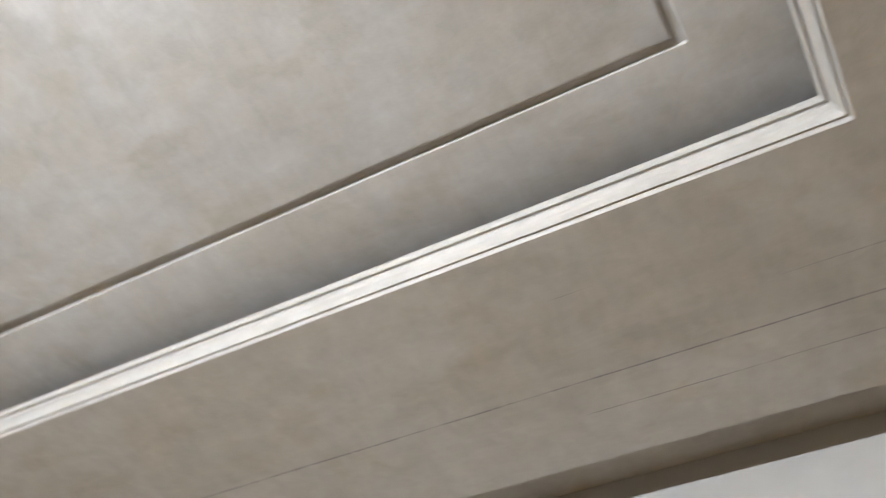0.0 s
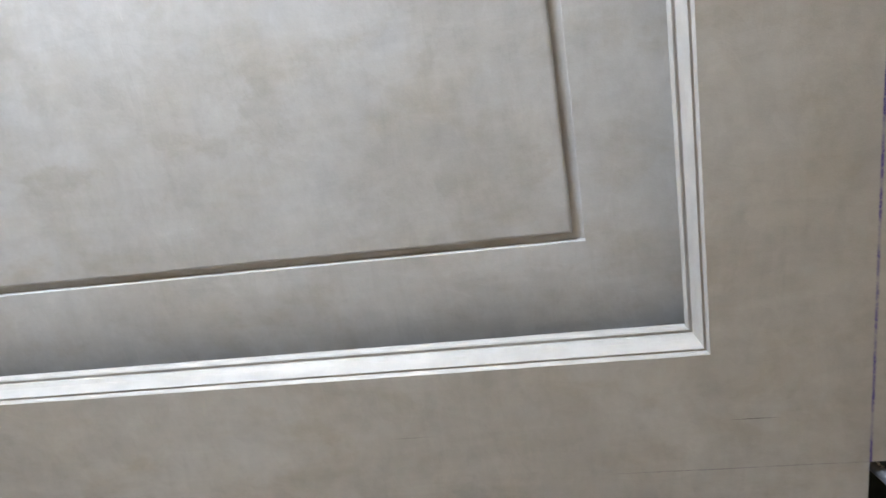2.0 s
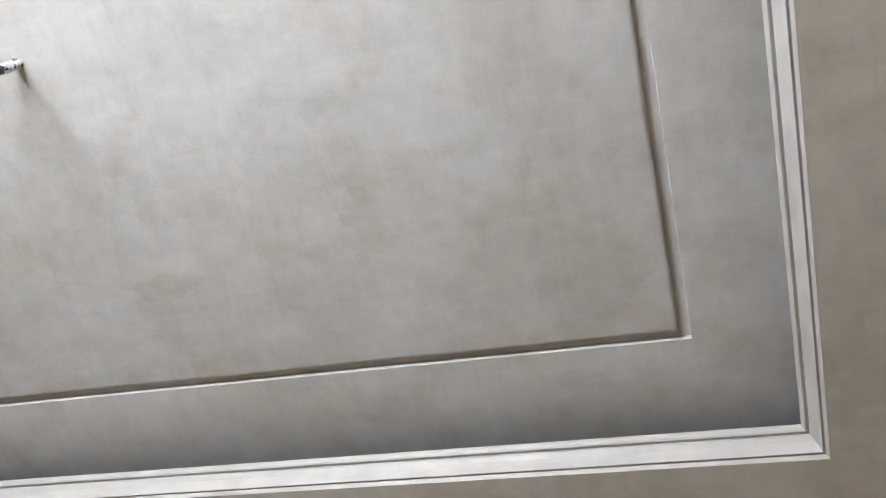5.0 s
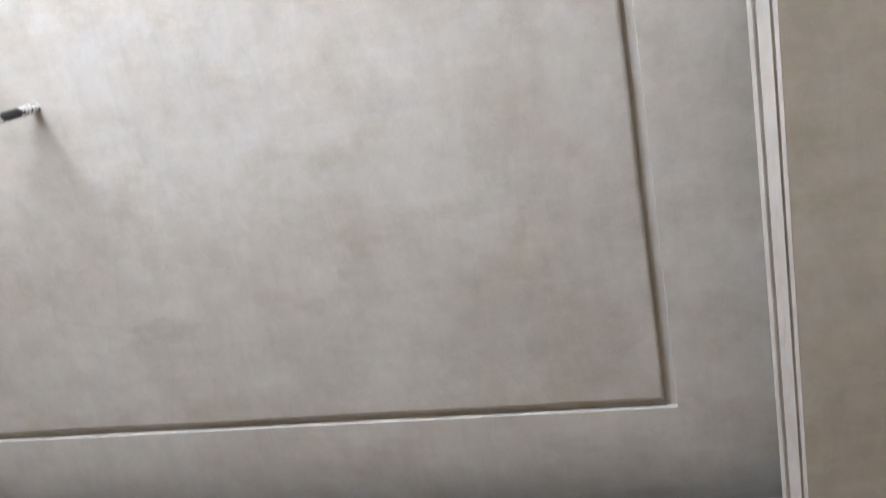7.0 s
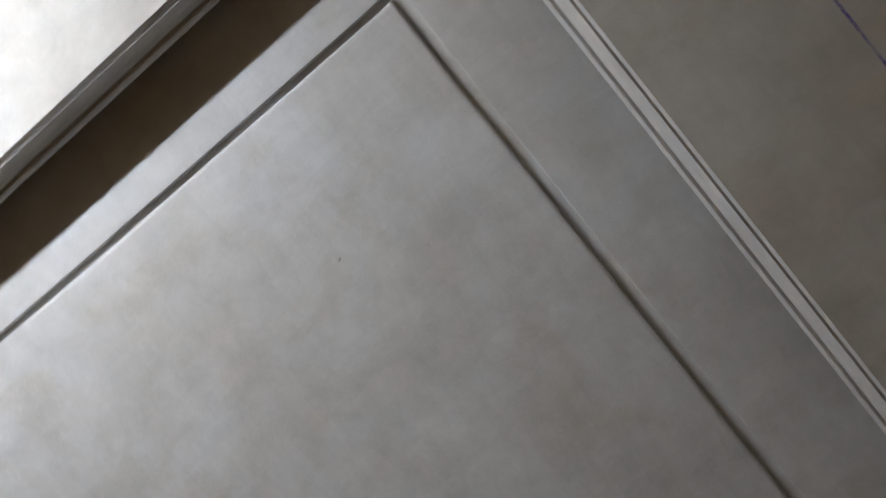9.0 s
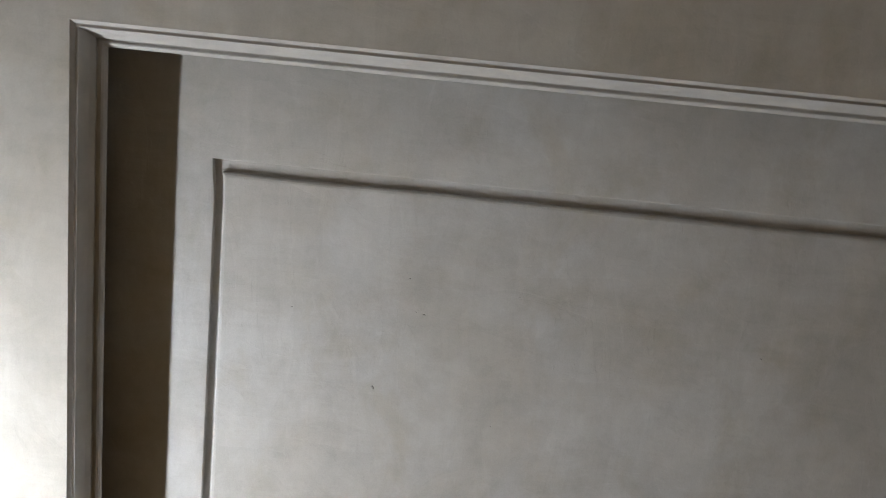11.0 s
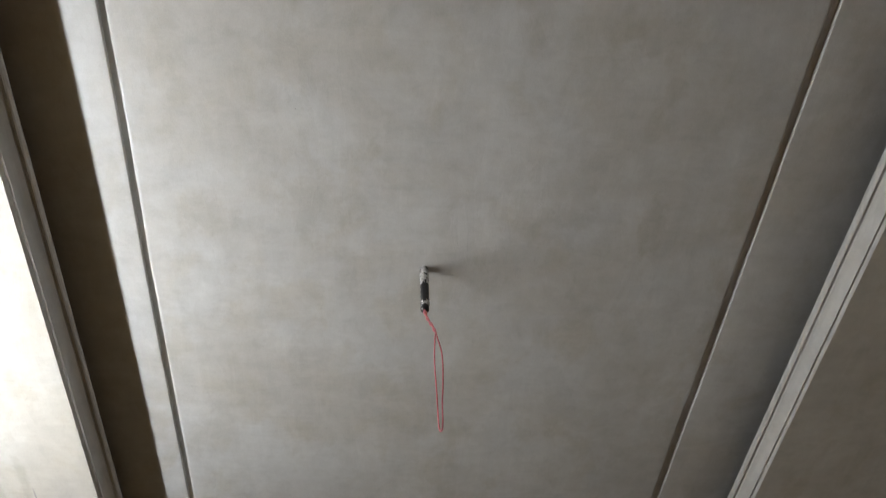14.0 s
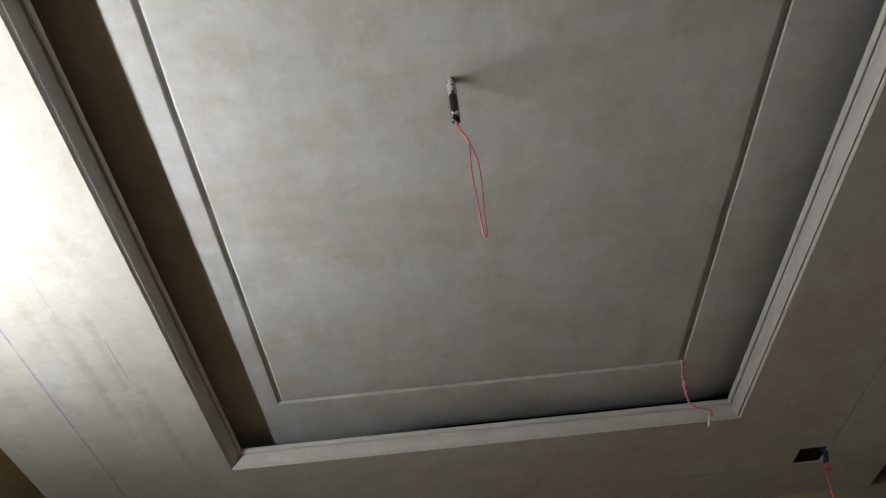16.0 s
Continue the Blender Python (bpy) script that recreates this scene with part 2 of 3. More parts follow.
M_BLUE = plain("dark_blue_cable", (0.03, 0.04, 0.08), 0.4, vary=0.2)
M_CONNECTOR = plain("white_plastic", (0.8, 0.8, 0.78), 0.35, vary=0.04)
M_CHIP = plain("broken_plaster", (0.58, 0.57, 0.54), 0.9, vary=0.15, scale=200, bump=0.4)
M_GRID = plain("galvanised_steel", (0.07, 0.085, 0.09), 0.5, metal=0.4, vary=0.25, scale=30)
M_STEEL = plain("painted_steel", (0.7, 0.7, 0.68), 0.4, vary=0.05)


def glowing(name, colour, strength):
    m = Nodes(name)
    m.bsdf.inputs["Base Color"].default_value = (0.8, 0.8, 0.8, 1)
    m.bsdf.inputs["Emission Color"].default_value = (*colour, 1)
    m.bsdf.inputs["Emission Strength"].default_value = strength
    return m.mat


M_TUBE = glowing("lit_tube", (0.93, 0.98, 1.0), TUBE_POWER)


# ---------------------------------------------------------------- building helpers
def mesh_of(name, bm, material, smooth=False):
    bmesh.ops.recalc_face_normals(bm, faces=bm.faces)
    data = bpy.data.meshes.new(name)
    bm.to_mesh(data)
    bm.free()
    data.materials.append(material)
    for poly in data.polygons:
        poly.use_smooth = smooth
    return data


def thing(name, bm, material, label, category, kind="", smooth=False):
    return tagged(new(name, mesh_of(name, bm, material, smooth)), label, category, "", kind)


def part(name, bm, material, parent, label="", smooth=False):
    ob = new(name, mesh_of(name, bm, material, smooth))
    ob.parent = parent
    return tagged(ob, label) if label else ob


def box(bm, x0, x1, y0, y1, z0, z1):
    v = [bm.verts.new((x, y, z)) for z in (z0, z1) for x, y in ((x0, y0), (x1, y0), (x1, y1), (x0, y1))]
    for f in ((0, 3, 2, 1), (4, 5, 6, 7), (0, 1, 5, 4), (1, 2, 6, 5), (2, 3, 7, 6), (3, 0, 4, 7)):
        bm.faces.new([v[i] for i in f])
    return bm


def smooth_line(points, steps=6):
    """Points on a smooth line through the given ones."""
    p = [Vector(q) for q in points]
    p = [p[0] * 2 - p[1]] + p + [p[-1] * 2 - p[-2]]
    out = []
    for a, b, c, d in zip(p, p[1:], p[2:], p[3:]):
        for i in range(steps):
            t = i / steps
            out.append(0.5 * (2 * b + (c - a) * t + (2 * a - 5 * b + 4 * c - d) * t * t + (3 * b - a - 3 * c + d) * t ** 3))
    return out + [p[-2]]


def sweep(bm, points, radius, sides=10, wobble=0.0):
    """A round rod along the points, with closed ends; radius may be a function of the way along (0 to 1)."""
    rings, side = [], Vector((0.3, 0.9, 0.2))
    for i, p in enumerate(points):
        way = (points[min(i + 1, len(points) - 1)] - points[max(i - 1, 0)]).normalized()
        side = (side - way * side.dot(way)).normalized()
        up = way.cross(side)
        r = radius(i / (len(points) - 1)) if callable(radius) else radius
        ring = []
        for k in range(sides):
            a = 2 * math.pi * k / sides
            rr = r * (1 + wobble * noise.noise(p * 160 + Vector((k * 1.7, 0, 0))))
            ring.append(bm.verts.new(p + side * math.cos(a) * rr + up * math.sin(a) * rr))
        rings.append(ring)
    for a, b in zip(rings, rings[1:]):
        for k in range(sides):
            bm.faces.new((a[k], a[(k + 1) % sides], b[(k + 1) % sides], b[k]))
    bm.faces.new(rings[0][::-1])
    bm.faces.new(rings[-1])
    return bm


def rect_ring(out, z, rect, cuts, uneven, seed):
    """Points round a rectangle that is set out by a distance; the edges waver a little, as hand-worked plaster does."""
    x0, x1, y0, y1 = rect[0] - out, rect[1] + out, rect[2] - out, rect[3] + out
    corners = [(x0, y0), (x1, y0), (x1, y1), (x0, y1)]
    pts = []
    for (ax, ay), (bx, by) in zip(corners, corners[1:] + corners[:1]):
        for i in range(cuts):
            t = i / cuts
            x, y = ax + (bx - ax) * t, ay + (by - ay) * t
            ox = uneven * noise.noise(Vector((x * 6, y * 6, seed)))
            oy = uneven * noise.noise(Vector((x * 6, y * 6, seed + 9)))
            pts.append((x + ox, y + oy, z + 0.4 * uneven * noise.noise(Vector((x * 4, y * 4, seed + 5)))))
    return pts


# ---------------------------------------------------------------- the tray of the ceiling
# Each side's bend is added to deepen the shade along the cornice.
CURL = ((0.10, 2), (2.2, 3), (0.48, 2), (0.0, 2))       # how far the tray's margins bend up towards the cornice: east, west, south, north


def margin_rise(p):
    """The point with the rise of the tray's margins added; the west margin flattens towards the north."""
    out = (OUTER[0] - p[0], p[0] - OUTER[1], OUTER[2] - p[1], p[1] - OUTER[3])
    part_of = (1.0, 1.0 - ease(0.7, 1.15, p[1]), 1.0, 1.0)
    return (p[0], p[1], p[2] + sum(f * c * max(0.0, o - 0.055) ** k for f, (c, k), o in zip(part_of, CURL, out)))


def groove_bow(p, inner):
    """The groove is not quite straight: it narrows along the south side and swings inwards at the north-east."""
    x, y, z = p
    if y > 1.2:
        y -= 0.0048 * (1 - ease(0.65, 1.15, x)) * ease(0.0, 0.06, x)
    elif y < 0.04 and inner:
        y -= 0.0040 * (1 - ease(0.9, 1.9, x))
    return (x, y, z)


def tray_ceiling():
    bm, cuts = bmesh.new(), 96
    z = SOFFIT + RISE
    rings = [(INNER, -0.0070, z, 0.0006, 1), (INNER, -0.0035, z + 0.0006, 0.0014, 1), (INNER, -0.0008, z + 0.0022, 0.0018, 1),
             (INNER, 0.0, z + 0.0050, 0.0016, 1), (INNER, 0.0003, z + GROOVE_DEPTH, 0.0010, 2), (OUTER, -0.0006, z + GROOVE_DEPTH, 0.0008, 3),
             (OUTER, -0.0003, z + 0.0016, 0.0006, 3), (OUTER, 0.0006, z + 0.0002, 0.0006, 3), (OUTER, 0.003, z, 0.0004, 3)]
    rings += [(OUTER, 0.05 + 0.26 * i / 15, z, 0.0004, 4) for i in range(16)]
    loops = []
    for rect, out, height, uneven, seed in rings:
        points = rect_ring(out, height, rect, cuts, uneven, seed)
        if out < 0.004:
            points = [groove_bow(p, rect is INNER) for p in points]
        loops.append([bm.verts.new(margin_rise(p)) for p in points])
    n = 4 * cuts
    for a, b in zip(loops, loops[1:]):
        for k in range(n):
            bm.faces.new((a[k], a[(k + 1) % n], b[(k + 1) % n], b[k]))
    bm.faces.new(loops[0])
    rng = random.Random(3)
    spots = [(0.3516, 0.9841, 0.0028), (0.219, 0.911, 0.0017), (0.161, 0.939, 0.0015), (0.228, 1.125, 0.0014), (0.236, 0.362, 0.0016)]
    spots += [(rng.uniform(0.08, 2.2), rng.uniform(0.06, 1.2), rng.uniform(0.0007, 0.0014)) for _ in range(26)]
    grit = bmesh.new()
    for x, y, r in spots:
        squash = Matrix.Diagonal((1.0, rng.uniform(0.7, 1.6), 0.8, 1))
        bmesh.ops.create_icosphere(grit, subdivisions=2, radius=r, matrix=Matrix.Translation((x, y, z)) @ pose(0, 0, 0, 0, 0, rng.uniform(0, 180)) @ squash)
    ob = thing("ceiling_tray", bm, M_TRAY, "smooth grey plaster tray ceiling with a shadow groove", "ceiling", "structure")
    for poly in ob.data.polygons:
        c = poly.center
        poly.use_smooth = max(OUTER[0] - c.x, c.x - OUTER[1], OUTER[2] - c.y, c.y - OUTER[3]) > 0.004
    tagged(part("plaster_grit", grit, M_TRAY, ob, "small pimples of plaster", True), kind="stuff")
    return ob


tray_ceiling()


# ---------------------------------------------------------------- the dropped border round it, with two cut-outs
def border_ceiling():
    a = (LIP[0] - FACE, LIP[1] + FACE, LIP[2] - FACE, LIP[3] + FACE)
    xs = sorted({ROOM[0], ROOM[1], a[0], a[1], *(v for h in HOLES for v in h[:2]), *(0.9 + 0.15 * i for i in range(13))})
    ys = sorted({SOFFIT_SOUTH, ROOM[3], a[2], a[3], *(v for h in HOLES for v in h[2:])})
    empty = [a] + HOLES
    bm = bmesh.new()
    grid = {(x, y): bm.verts.new((x, y, SOFFIT)) for x in xs for y in ys}
    for xa, xb in zip(xs, xs[1:]):
        for ya, yb in zip(ys, ys[1:]):
            cx, cy = (xa + xb) / 2, (ya + yb) / 2
            if not any(e[0] < cx < e[1] and e[2] < cy < e[3] for e in empty):
                bm.faces.new((grid[xa, ya], grid[xa, yb], grid[xb, yb], grid[xb, ya]))
    for v in [v for v in bm.verts if not v.link_faces]:
        bm.verts.remove(v)
    for v in bm.verts:
        if v.co.y < min(ys) + 0.001:
            v.co.y += south_edge(v.co.x)
    top = bmesh.ops.extrude_face_region(bm, geom=bm.faces[:])["geom"]
    bmesh.ops.translate(bm, verts=[v for v in top if isinstance(v, bmesh.types.BMVert)], vec=(0, 0, 0.005))
    return thing("ceiling_border", bm, M_SOFFIT, "grey plaster dropped ceiling border with drawn setting-out lines", "ceiling", "structure")


border_ceiling()

bm = box(bmesh.new(), ROOM[0], ROOM[1], ROOM[2], SOFFIT_SOUTH + 0.03, RECESS, RECESS + 0.02)
thing("ceiling_recess", bm, M_SOFFIT, "bare plaster ceiling of a narrow recess beside the wall", "ceiling", "structure")
bm = bmesh.new()
stops = [ROOM[0], *(0.9 + 0.15 * i for i in range(13)), ROOM[1]]
rows = [[bm.verts.new((x, SOFFIT_SOUTH + south_edge(x) + d, z)) for d, z in ((0.001, SOFFIT + 0.0052), (0.012, SOFFIT + 0.0052), (0.012, RECESS - 0.0002), (0.001, RECESS - 0.0002))]
        for x in stops]
for p, q in zip(rows, rows[1:]):
    for k in range(4):
        bm.faces.new((p[k], p[(k + 1) % 4], q[(k + 1) % 4], q[k]))
bm.faces.new(rows[0])
bm.faces.new(rows[-1][::-1])
thing("trim_recess", bm, M_SOFFIT, "plaster upstand along the edge of the dropped border", "trim", "structure")
bm = box(bmesh.new(), ROOM[0] - 0.2, ROOM[1] + 0.2, ROOM[2] - 0.2, ROOM[3] + 0.2, SOFFIT + 0.34, SOFFIT + 0.5)
thing("ceiling_slab", bm, M_SLAB, "dark bare concrete slab above the false ceiling", "ceiling", "structure")


# ---------------------------------------------------------------- the white cornice round the opening
def cornice():
    whole = tagged(new("cornice"), "white gypsum cornice moulding with fine beads round the tray", "moulding")
    whole.location = (LIP[0], LIP[2], SOFFIT)
    # (plan distance from the outer edge, height)
    profile = [(-0.0004, 0.0), (0.0001, -0.0003), (0.0007, 0.0003), (0.0022, 0.0022), (0.0041, 0.0050), (0.0049, 0.0064), (0.0050, 0.0079),
               (0.0092, 0.0081), (0.0094, 0.0060), (0.0102, 0.0066), (0.0116, 0.0120), (0.0140, 0.0192), (0.0174, 0.0266),
               (0.0224, 0.0338), (0.0230, 0.0346), (0.0232, 0.0408), (0.0270, 0.0412), (0.0273, 0.0392), (0.0296, 0.0386),
               (0.0324, 0.0412), (0.0345, 0.0455), (0.0349, 0.0500), (0.0340, 0.0535), (0.0310, 0.0555), (0.0225, 0.0560),
               (0.0060, 0.0300), (0.0005, 0.0048), (-0.0004, 0.0048)]
    a = (LIP[0] - FACE, LIP[1] + FACE, LIP[2] - FACE, LIP[3] + FACE)
    ends = [((a[0], a[2]), (a[1], a[2]), (1, 1), (-1, 1)), ((a[1], a[2]), (a[1], a[3]), (-1, 1), (-1, -1)),
            ((a[1], a[3]), (a[0], a[3]), (-1, -1), (1, -1)), ((a[0], a[3]), (a[0], a[2]), (1, -1), (1, 1))]
    for (sx, sy), (ex, ey), s_in, e_in in ends:
        bm, cuts, rows = bmesh.new(), 160, []
        for i in range(cuts + 1):
            t = i / cuts
            row = []
            for u, h in profile:
                x = (sx + s_in[0] * u) * (1 - t) + (ex + e_in[0] * u) * t
                y = (sy + s_in[1] * u) * (1 - t) + (ey + e_in[1] * u) * t
                wave = 0.0006 * noise.noise(Vector((x * 5, y * 5, 3.0)))
                nick = 0.00045 * noise.noise(Vector((x * 30, y * 30, u * 100)))
                row.append(bm.verts.new((x - LIP[0], y - LIP[2], h + (wave + nick if 0.001 < u and h > 0.001 else 0.0))))
            rows.append(row)
        n = len(profile)
        for p, q in zip(rows, rows[1:]):
            for k in range(n):
                bm.faces.new((p[k], p[(k + 1) % n], q[(k + 1) % n], q[k]))
        bm.faces.new(rows[0])
        bm.faces.new(rows[-1][::-1])
        part("moulding_length", bm, M_WHITE, whole)
    return whole


cornice()

# ---------------------------------------------------------------- walls and floor that close the room
T, TOP = 0.15, SOFFIT + 0.34
WHITE_FROM = 2.20                   # south wall: white above; below, unseen, an added tan to warm the bounce
for name, rect, material, label, low, top in (
        ("wall_north", (ROOM[0] - T, ROOM[1] + T, ROOM[3], ROOM[3] + T), M_WALL_TAN, "bare tan plaster wall", 0.0, TOP),
        ("wall_south", (ROOM[0] - T, ROOM[1] + T, ROOM[2] - T, ROOM[2]), M_WALL_TAN, "unseen lower wall in added tan that warms the bounced light", 0.0, WHITE_FROM),
        ("wall_south_top", (ROOM[0] - T, ROOM[1] + T, ROOM[2] - T, ROOM[2]), M_WALL, "white painted top of the wall below a narrow recess", WHITE_FROM, TOP),
        ("wall_east", (ROOM[0] - T, ROOM[0], ROOM[2], ROOM[3]), M_WALL_TAN, "bare tan plaster wall", 0.0, TOP),
        ("wall_west", (ROOM[1], ROOM[1] + T, ROOM[2], ROOM[3]), M_WALL_BUFF, "buff plastered wall", 0.0, TOP)):
    thing(name, box(bmesh.new(), *rect, low, top), material, label, "wall", "structure")
thing("floor", box(bmesh.new(), ROOM[0] - T, ROOM[1] + T, ROOM[2] - T, ROOM[3] + T, -0.12, 0.0), M_FLOOR,
      "dusty bare concrete floor", "floor", "structure")


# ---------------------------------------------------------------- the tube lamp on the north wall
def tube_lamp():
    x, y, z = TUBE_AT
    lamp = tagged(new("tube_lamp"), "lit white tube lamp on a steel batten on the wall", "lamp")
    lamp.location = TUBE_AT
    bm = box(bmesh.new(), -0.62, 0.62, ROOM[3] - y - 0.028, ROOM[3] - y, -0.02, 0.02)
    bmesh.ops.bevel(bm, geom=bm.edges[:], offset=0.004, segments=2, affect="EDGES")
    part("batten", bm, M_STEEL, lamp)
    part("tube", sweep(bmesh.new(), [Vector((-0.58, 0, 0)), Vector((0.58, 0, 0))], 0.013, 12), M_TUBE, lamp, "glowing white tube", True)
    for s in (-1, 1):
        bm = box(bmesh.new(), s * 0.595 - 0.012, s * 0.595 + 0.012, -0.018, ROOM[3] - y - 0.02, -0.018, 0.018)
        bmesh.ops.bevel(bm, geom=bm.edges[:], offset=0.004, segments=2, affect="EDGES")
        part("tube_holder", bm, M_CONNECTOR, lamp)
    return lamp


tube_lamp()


# ---------------------------------------------------------------- the taped cable that hangs from the middle of the tray
def hanging_cable():
    x, y, z = 1.0777, 0.6816, SOFFIT + RISE
    whole = tagged(new("ceiling_cable"), "black-taped cable with silver film and a hanging pink wire loop", "cable")
    whole.location = (x, y, z)
    rod = [Vector((0.0006 * math.sin(i), 0.0003 * i / 6, 0.010 - i * 0.0106)) for i in range(14)]
    part("core", sweep(bmesh.new(), rod, lambda t: 0.0086 - 0.0010 * abs(t - 0.5), 16, 0.14), M_TAPE, whole, "cable wrapped in wrinkled black tape", True)
    for top, length, low in ((-0.001, 0.052, -0.12), (-0.104, 0.020, 0.08)):
        bm = sweep(bmesh.new(), [Vector((0.0003, 0.0002, top - length * i / 15)) for i in range(16)], lambda t: 0.0096, 18, 0.16)
        for f in bm.faces[:]:
            c = f.calc_center_median()
            if noise.noise(c * 110) + 3.0 * max(0.0, top - length * 0.55 - c.z) / length < low - 0.12 or len(f.verts) > 4:
                bm.faces.remove(f)
        for f in bm.faces[:]:
            c = f.calc_center_median()
            if noise.noise(Vector((c.x * 70, c.y * 70, c.z * 220 + c.x * 200))) > 0.02 + 0.9 * (c.z - top + length) / length:
                bm.faces.remove(f)
        part("film", bm, M_FOIL, whole, "torn crinkled silver film", True)
    bm = bmesh.new()
    for k in range(5):
        zc = -0.040 - 0.0150 * k
        ring = [Vector((0.0088 * math.cos(a), 0.0088 * math.sin(a), zc - 0.013 * a / 6.28)) for a in (i * 0.45 for i in range(14))]
        sweep(bm, ring, 0.0005, 5)
    part("tape", bm, M_TAPE, whole, "edges of wound black tape", True)
    base = Vector((x, y, z))
    bend = [(1.0777, 0.6836, -0.010), (1.0777, 0.6775, -0.034), (1.0777, 0.6680, -0.056), (1.0777, 0.6620, -0.0745)]
    for shift in (-1, 1):
        line = []
        for i, q in enumerate(smooth_line(bend, 8)):
            a = i * 0.55 + (0 if shift < 0 else math.pi)
            line.append(q + Vector((0.0016 * math.cos(a), 0.0016 * math.sin(a), SOFFIT)) - base)
        part("twisted_wire", sweep(bmesh.new(), line, 0.0019, 8), M_PINK, whole, "", True)
    loop = [(1.0777, 0.6630, -0.073), (1.0774, 0.6652, -0.100), (1.0777, 0.6670, -0.151), (1.0779, 0.6652, -0.223), (1.0777, 0.6642, -0.286),
            (1.0777, 0.6630, -0.309), (1.0777, 0.6590, -0.3125), (1.0779, 0.6568, -0.296), (1.0779, 0.6556, -0.246), (1.0777, 0.6534, -0.2099),
            (1.0775, 0.6518, -0.160), (1.0777, 0.6530, -0.1219), (1.0777, 0.6590, -0.090), (1.0777, 0.6622, -0.073)]
    line = [q + Vector((0, 0, SOFFIT)) - base for q in smooth_line(loop, 6)]
    part("wire_loop", sweep(bmesh.new(), line, 0.0016, 8), M_PINK, whole, "long narrow loop of pink wire", True)
    return whole


hanging_cable()


def corner_wire():
    """A kinked pink wire with a white connector, out of the groove's corner."""
    whole = tagged(new("hanging_wire"), "kinked pink wire with a white connector hanging from the groove corner", "wire")
    base = Vector((2.275, 0.004, SOFFIT + RISE))
    whole.location = base
    c = 2.2829
    path = [(2.272, 0.003, 0.127), (2.279, 0.0070, 0.095), (c, 0.0102, 0.0700), (c, 0.0150, 0.0395), (c, 0.0169, -0.0135),
            (c, 0.0023, -0.0361), (c, -0.0200, -0.0430), (c, -0.0384, -0.0508), (c, -0.0425, -0.0640), (c, -0.0340, -0.0735)]
    for shift in (0, math.pi):
        line = []
        for i, q in enumerate(smooth_line(path, 8)):
            a = i * 0.5 + shift
            sway = 0.006 * noise.noise(q * 60)
            line.append(q + Vector((0.0018 * math.cos(a), 0.0018 * math.sin(a) + sway, SOFFIT)) - base)
        part("strand", sweep(bmesh.new(), line, 0.0025, 7), M_PINK, whole, "", True)
    knot = [Vector((c + 0.0055 * math.cos(a), 0.0135 + 0.0050 * math.sin(a), SOFFIT + 0.040 + 0.004 * math.sin(1.5 * a))) - base for a in (i * 0.5 for i in range(26))]
    part("knot", sweep(bmesh.new(), knot, 0.0042, 7), M_PINK, whole, "", True)
    tip = [Vector(q) + Vector((0, 0, SOFFIT)) - base for q in ((c, -0.0325, -0.070), (c, -0.029, -0.079), (c, -0.023, -0.093), (c, -0.0192, -0.1038))]
    part("connector", sweep(bmesh.new(), tip, lambda t: 0.0034 if t < 0.95 else 0.0026, 10), M_CONNECTOR, whole, "white plastic connector", True)
    bm = bmesh.new()
    for q, r in (((2.273, 0.004, 0.122), 0.0050), ((2.279, 0.0045, 0.117), 0.0040), ((2.276, 0.0075, 0.112), 0.0034), ((2.270, 0.0010, 0.1175), 0.0030)):
        bmesh.ops.create_icosphere(bm, subdivisions=2, radius=r, matrix=Matrix.Translation(Vector(q) + Vector((0, 0, SOFFIT)) - base))
    for v in bm.verts:
        v.co += Vector((1, 1, 1)) * 0.0016 * noise.noise(v.co * 300)
    part("plaster_lump", bm, M_CHIP, whole, "broken white plaster round the wire", False)
    return whole


corner_wire()


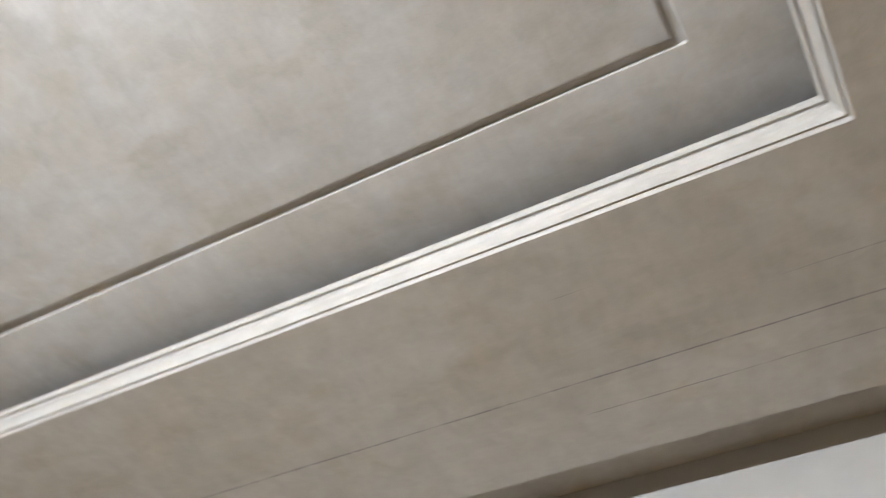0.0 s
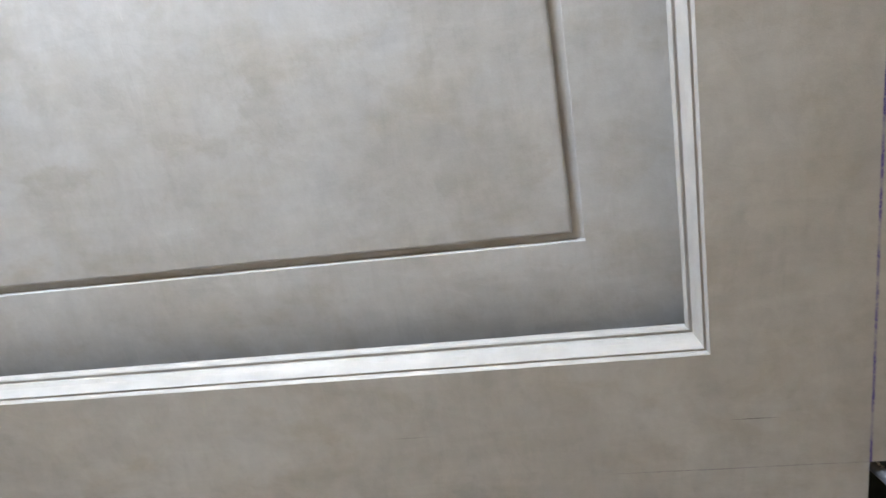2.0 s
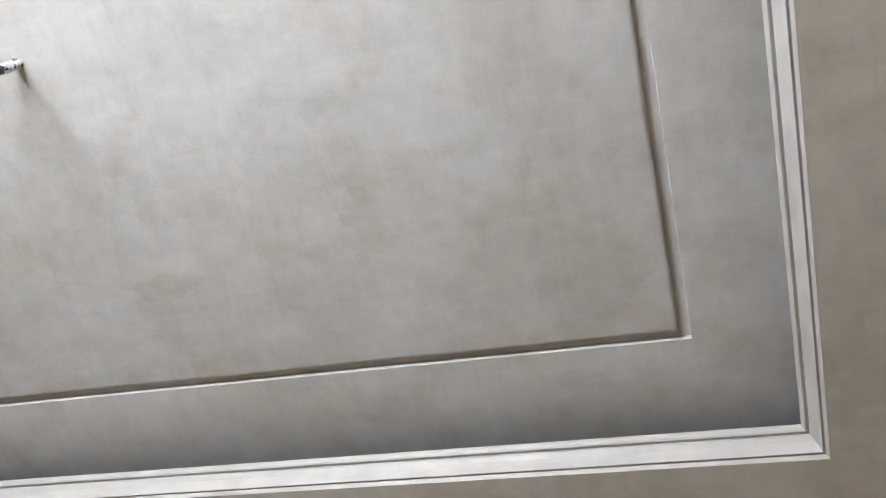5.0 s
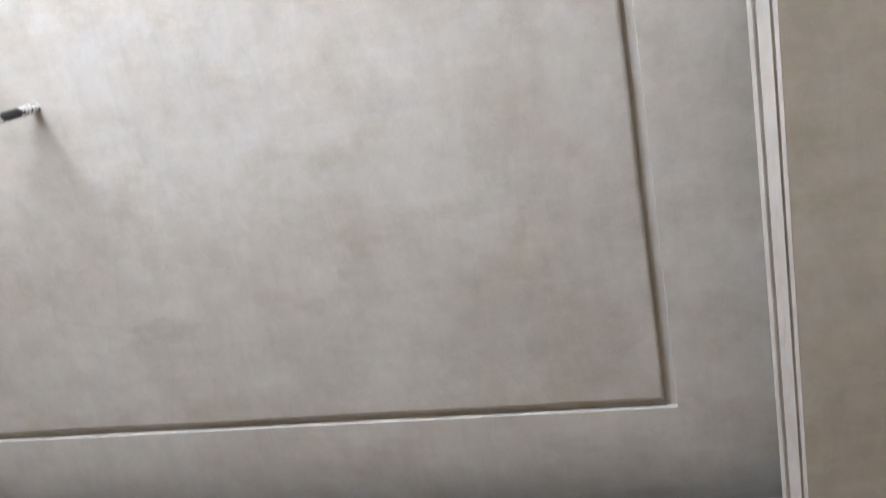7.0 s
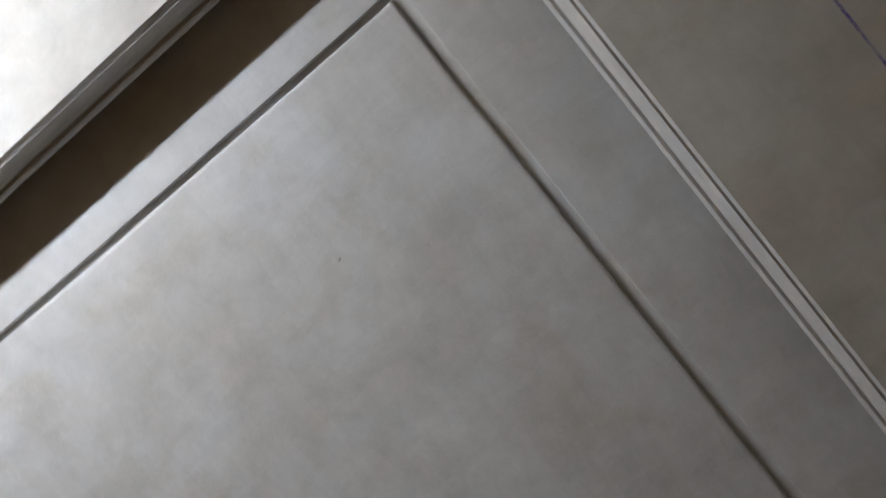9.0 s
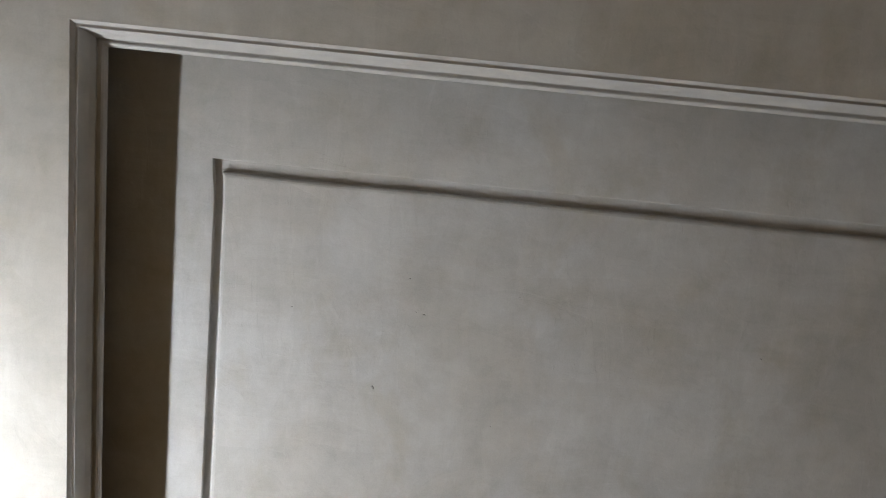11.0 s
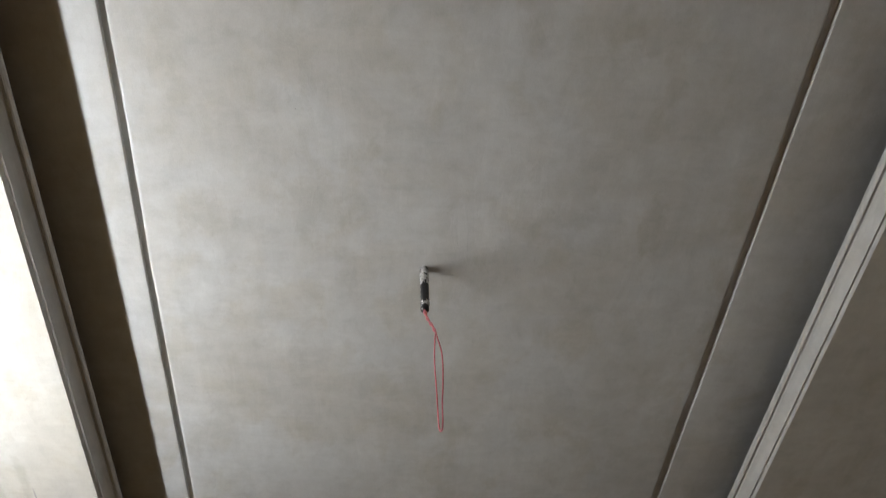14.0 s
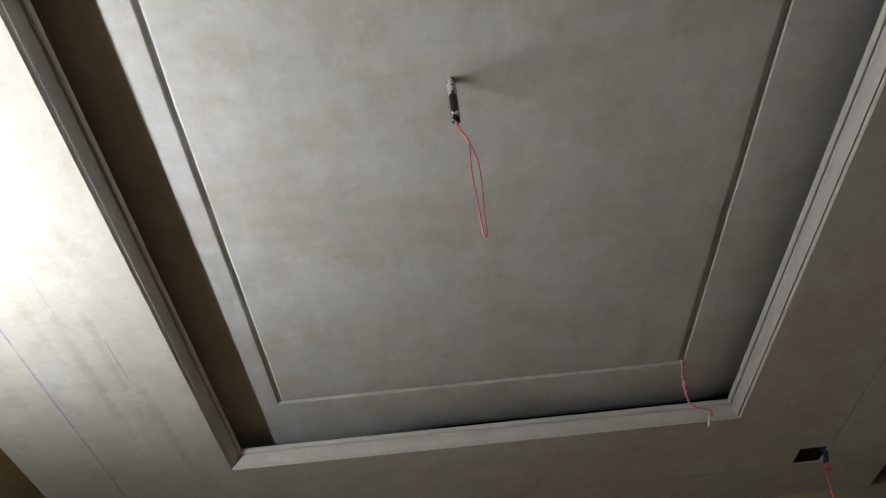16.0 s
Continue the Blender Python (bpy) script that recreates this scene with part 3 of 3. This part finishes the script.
def conduit_drop():
    """A grey conduit that comes out of the cut-out and hangs, with a red wire out of its end."""
    whole = tagged(new("conduit"), "bent grey plastic conduit hanging out of a ceiling cut-out", "conduit")
    base = Vector((-0.50, -0.475, SOFFIT))
    whole.location = base
    path = [(-0.405, -0.360, 0.105), (-0.446, -0.430, 0.040), (-0.479, -0.462, 0.008), (-0.5065, -0.475, -0.045), (-0.5035, -0.476, -0.086), (-0.493, -0.475, -0.126), (-0.4800, -0.474, -0.168)]
    line = [q + Vector((0, 0, SOFFIT)) - base for q in smooth_line(path, 8)]
    part("pipe", sweep(bmesh.new(), line, 0.0113, 14, 0.06), M_PIPE, whole, "", True)
    bm, rng = bmesh.new(), random.Random(8)
    for p, q in zip(line[11:20], line[12:21]):
        for _ in range(5):
            side = Vector((-0.62, 0.50, -0.60)) + Vector((rng.uniform(-1, 1), rng.uniform(-1, 1), rng.uniform(-1, 1))) * 0.22
            at = p.lerp(q, rng.random()) + side.normalized() * 0.0110
            bmesh.ops.create_icosphere(bm, subdivisions=1, radius=rng.uniform(0.0014, 0.0030), matrix=Matrix.Translation(at))
    part("plaster_splash", bm, M_CHIP, whole, "dried white plaster splash", True)
    end = line[-1]
    down = (line[-1] - line[-3]).normalized()
    part("cable_end", sweep(bmesh.new(), [end - down * 0.002, end + down * 0.008, end + down * 0.016], lambda t: 0.0070 - 0.002 * t, 10, 0.2), M_CORE, whole, "dark cable end", True)
    tie = [end + Vector((0.0122 * math.cos(a), 0.0122 * math.sin(a), 0.0018 * math.sin(3 * a))) for a in (i * 0.45 for i in range(15))]
    part("wire_tie", sweep(bmesh.new(), tie, 0.0034, 7), M_RED, whole, "red wire wound round the end", True)
    wire = [end + Vector(q) for q in ((0.008, 0.004, -0.001), (0.018, 0.006, -0.008), (0.030, 0.004, -0.026), (0.038, 0.002, -0.052), (0.046, 0.0, -0.090))]
    part("wire", sweep(bmesh.new(), smooth_line([tuple(q) for q in wire], 6), 0.0019, 7), M_RED, whole, "thin red wire", True)
    return whole


conduit_drop()


def ceiling_channel():
    """A folded steel channel, added to give the dark of the cut-out two tones."""
    bm = bmesh.new()
    for x0, x1, z0, z1 in ((-0.512, -0.511, 0.055, 0.100), (-0.512, -0.462, 0.054, 0.055), (-0.463, -0.462, 0.055, 0.100)):
        box(bm, x0, x1, -0.70, 0.10, SOFFIT + z0, SOFFIT + z1)
    return thing("ceiling_channel", bm, M_GRID, "added dark steel channel that gives a ceiling cut-out two tones", "channel", "structure")


ceiling_channel()


def cable_drop():
    """A dark cable with a red wire, out of the other cut-out."""
    whole = tagged(new("cable_drop"), "dark blue cable with red wire hanging from a ceiling cut-out", "cable")
    base = Vector((2.765, -0.530, SOFFIT))
    whole.location = base
    path = [(2.775, -0.500, 0.110), (2.770, -0.530, 0.050), (2.7647, -0.5496, 0.010), (2.7647, -0.544, -0.020), (2.7647, -0.536, -0.045)]
    line = [q + Vector((0, 0, SOFFIT)) - base for q in smooth_line(path, 7)]
    part("sheath", sweep(bmesh.new(), line, 0.0092, 12, 0.10), M_BLUE, whole, "", True)
    wind = [line[-1] + Vector((0.0085 * math.cos(a), 0.0085 * math.sin(a), 0.002 - 0.0017 * a + 0.003 * math.sin(2.3 * a))) for a in (i * 0.5 for i in range(30))]
    part("wire_tie", sweep(bmesh.new(), wind, 0.0042, 7), M_RED, whole, "red wire wound round the end", True)
    drop = [(2.7647, -0.534, -0.050), (2.7647, -0.530, -0.070), (2.7647, -0.5225, -0.1027), (2.7647, -0.5168, -0.1636), (2.766, -0.513, -0.215)]
    part("wire", sweep(bmesh.new(), [q + Vector((0, 0, SOFFIT)) - base for q in smooth_line(drop, 6)], 0.0038, 7, 0.2), M_RED, whole, "red wire", True)
    return whole


cable_drop()


# ---------------------------------------------------------------- broken plaster along the cut-outs
def chipped_edge(hole, seed):
    """Ragged crumbs of white plaster along the edges of a cut-out, hanging a little under the border."""
    x0, x1, y0, y1 = hole
    bm, rng = bmesh.new(), random.Random(seed)
    for (ax, ay), (bx, by), chance, size in (((x0, y0), (x1, y0), 0.9, 0.0030), ((x0, y0), (x0, y1), 0.75, 0.0034), ((x1, y0), (x1, y1), 0.25, 0.0016), ((x0, y1), (x1, y1), 0.3, 0.0018)):
        for i in range(46):
            if rng.random() > chance:
                continue
            t = (i + rng.random()) / 46
            c = Vector((ax + (bx - ax) * t + rng.uniform(-1, 1) * 0.0016, ay + (by - ay) * t + rng.uniform(-1, 1) * 0.0016, SOFFIT + rng.uniform(-0.0005, 0.004)))
            r = size * rng.uniform(0.35, 1.0)
            v = [bm.verts.new(c + Vector((rng.uniform(0.5, 1.2) * r * dx, rng.uniform(0.5, 1.2) * r * dy, rng.uniform(0.3, 0.7) * r * dz)))
                 for dx, dy, dz in ((1, 0, 0), (-1, 0, 0), (0, 1, 0), (0, -1, 0), (0, 0, 1), (0, 0, -1))]
            for a, b, d in ((0, 2, 4), (2, 1, 4), (1, 3, 4), (3, 0, 4), (2, 0, 5), (1, 2, 5), (3, 1, 5), (0, 3, 5)):
                bm.faces.new((v[a], v[b], v[d]))
    return thing("trim_cutout", bm, M_CHIP, "ragged white plaster crumbs along a ceiling cut-out", "trim", "structure")


for k, h in enumerate(HOLES):
    chipped_edge(h, k + 5)
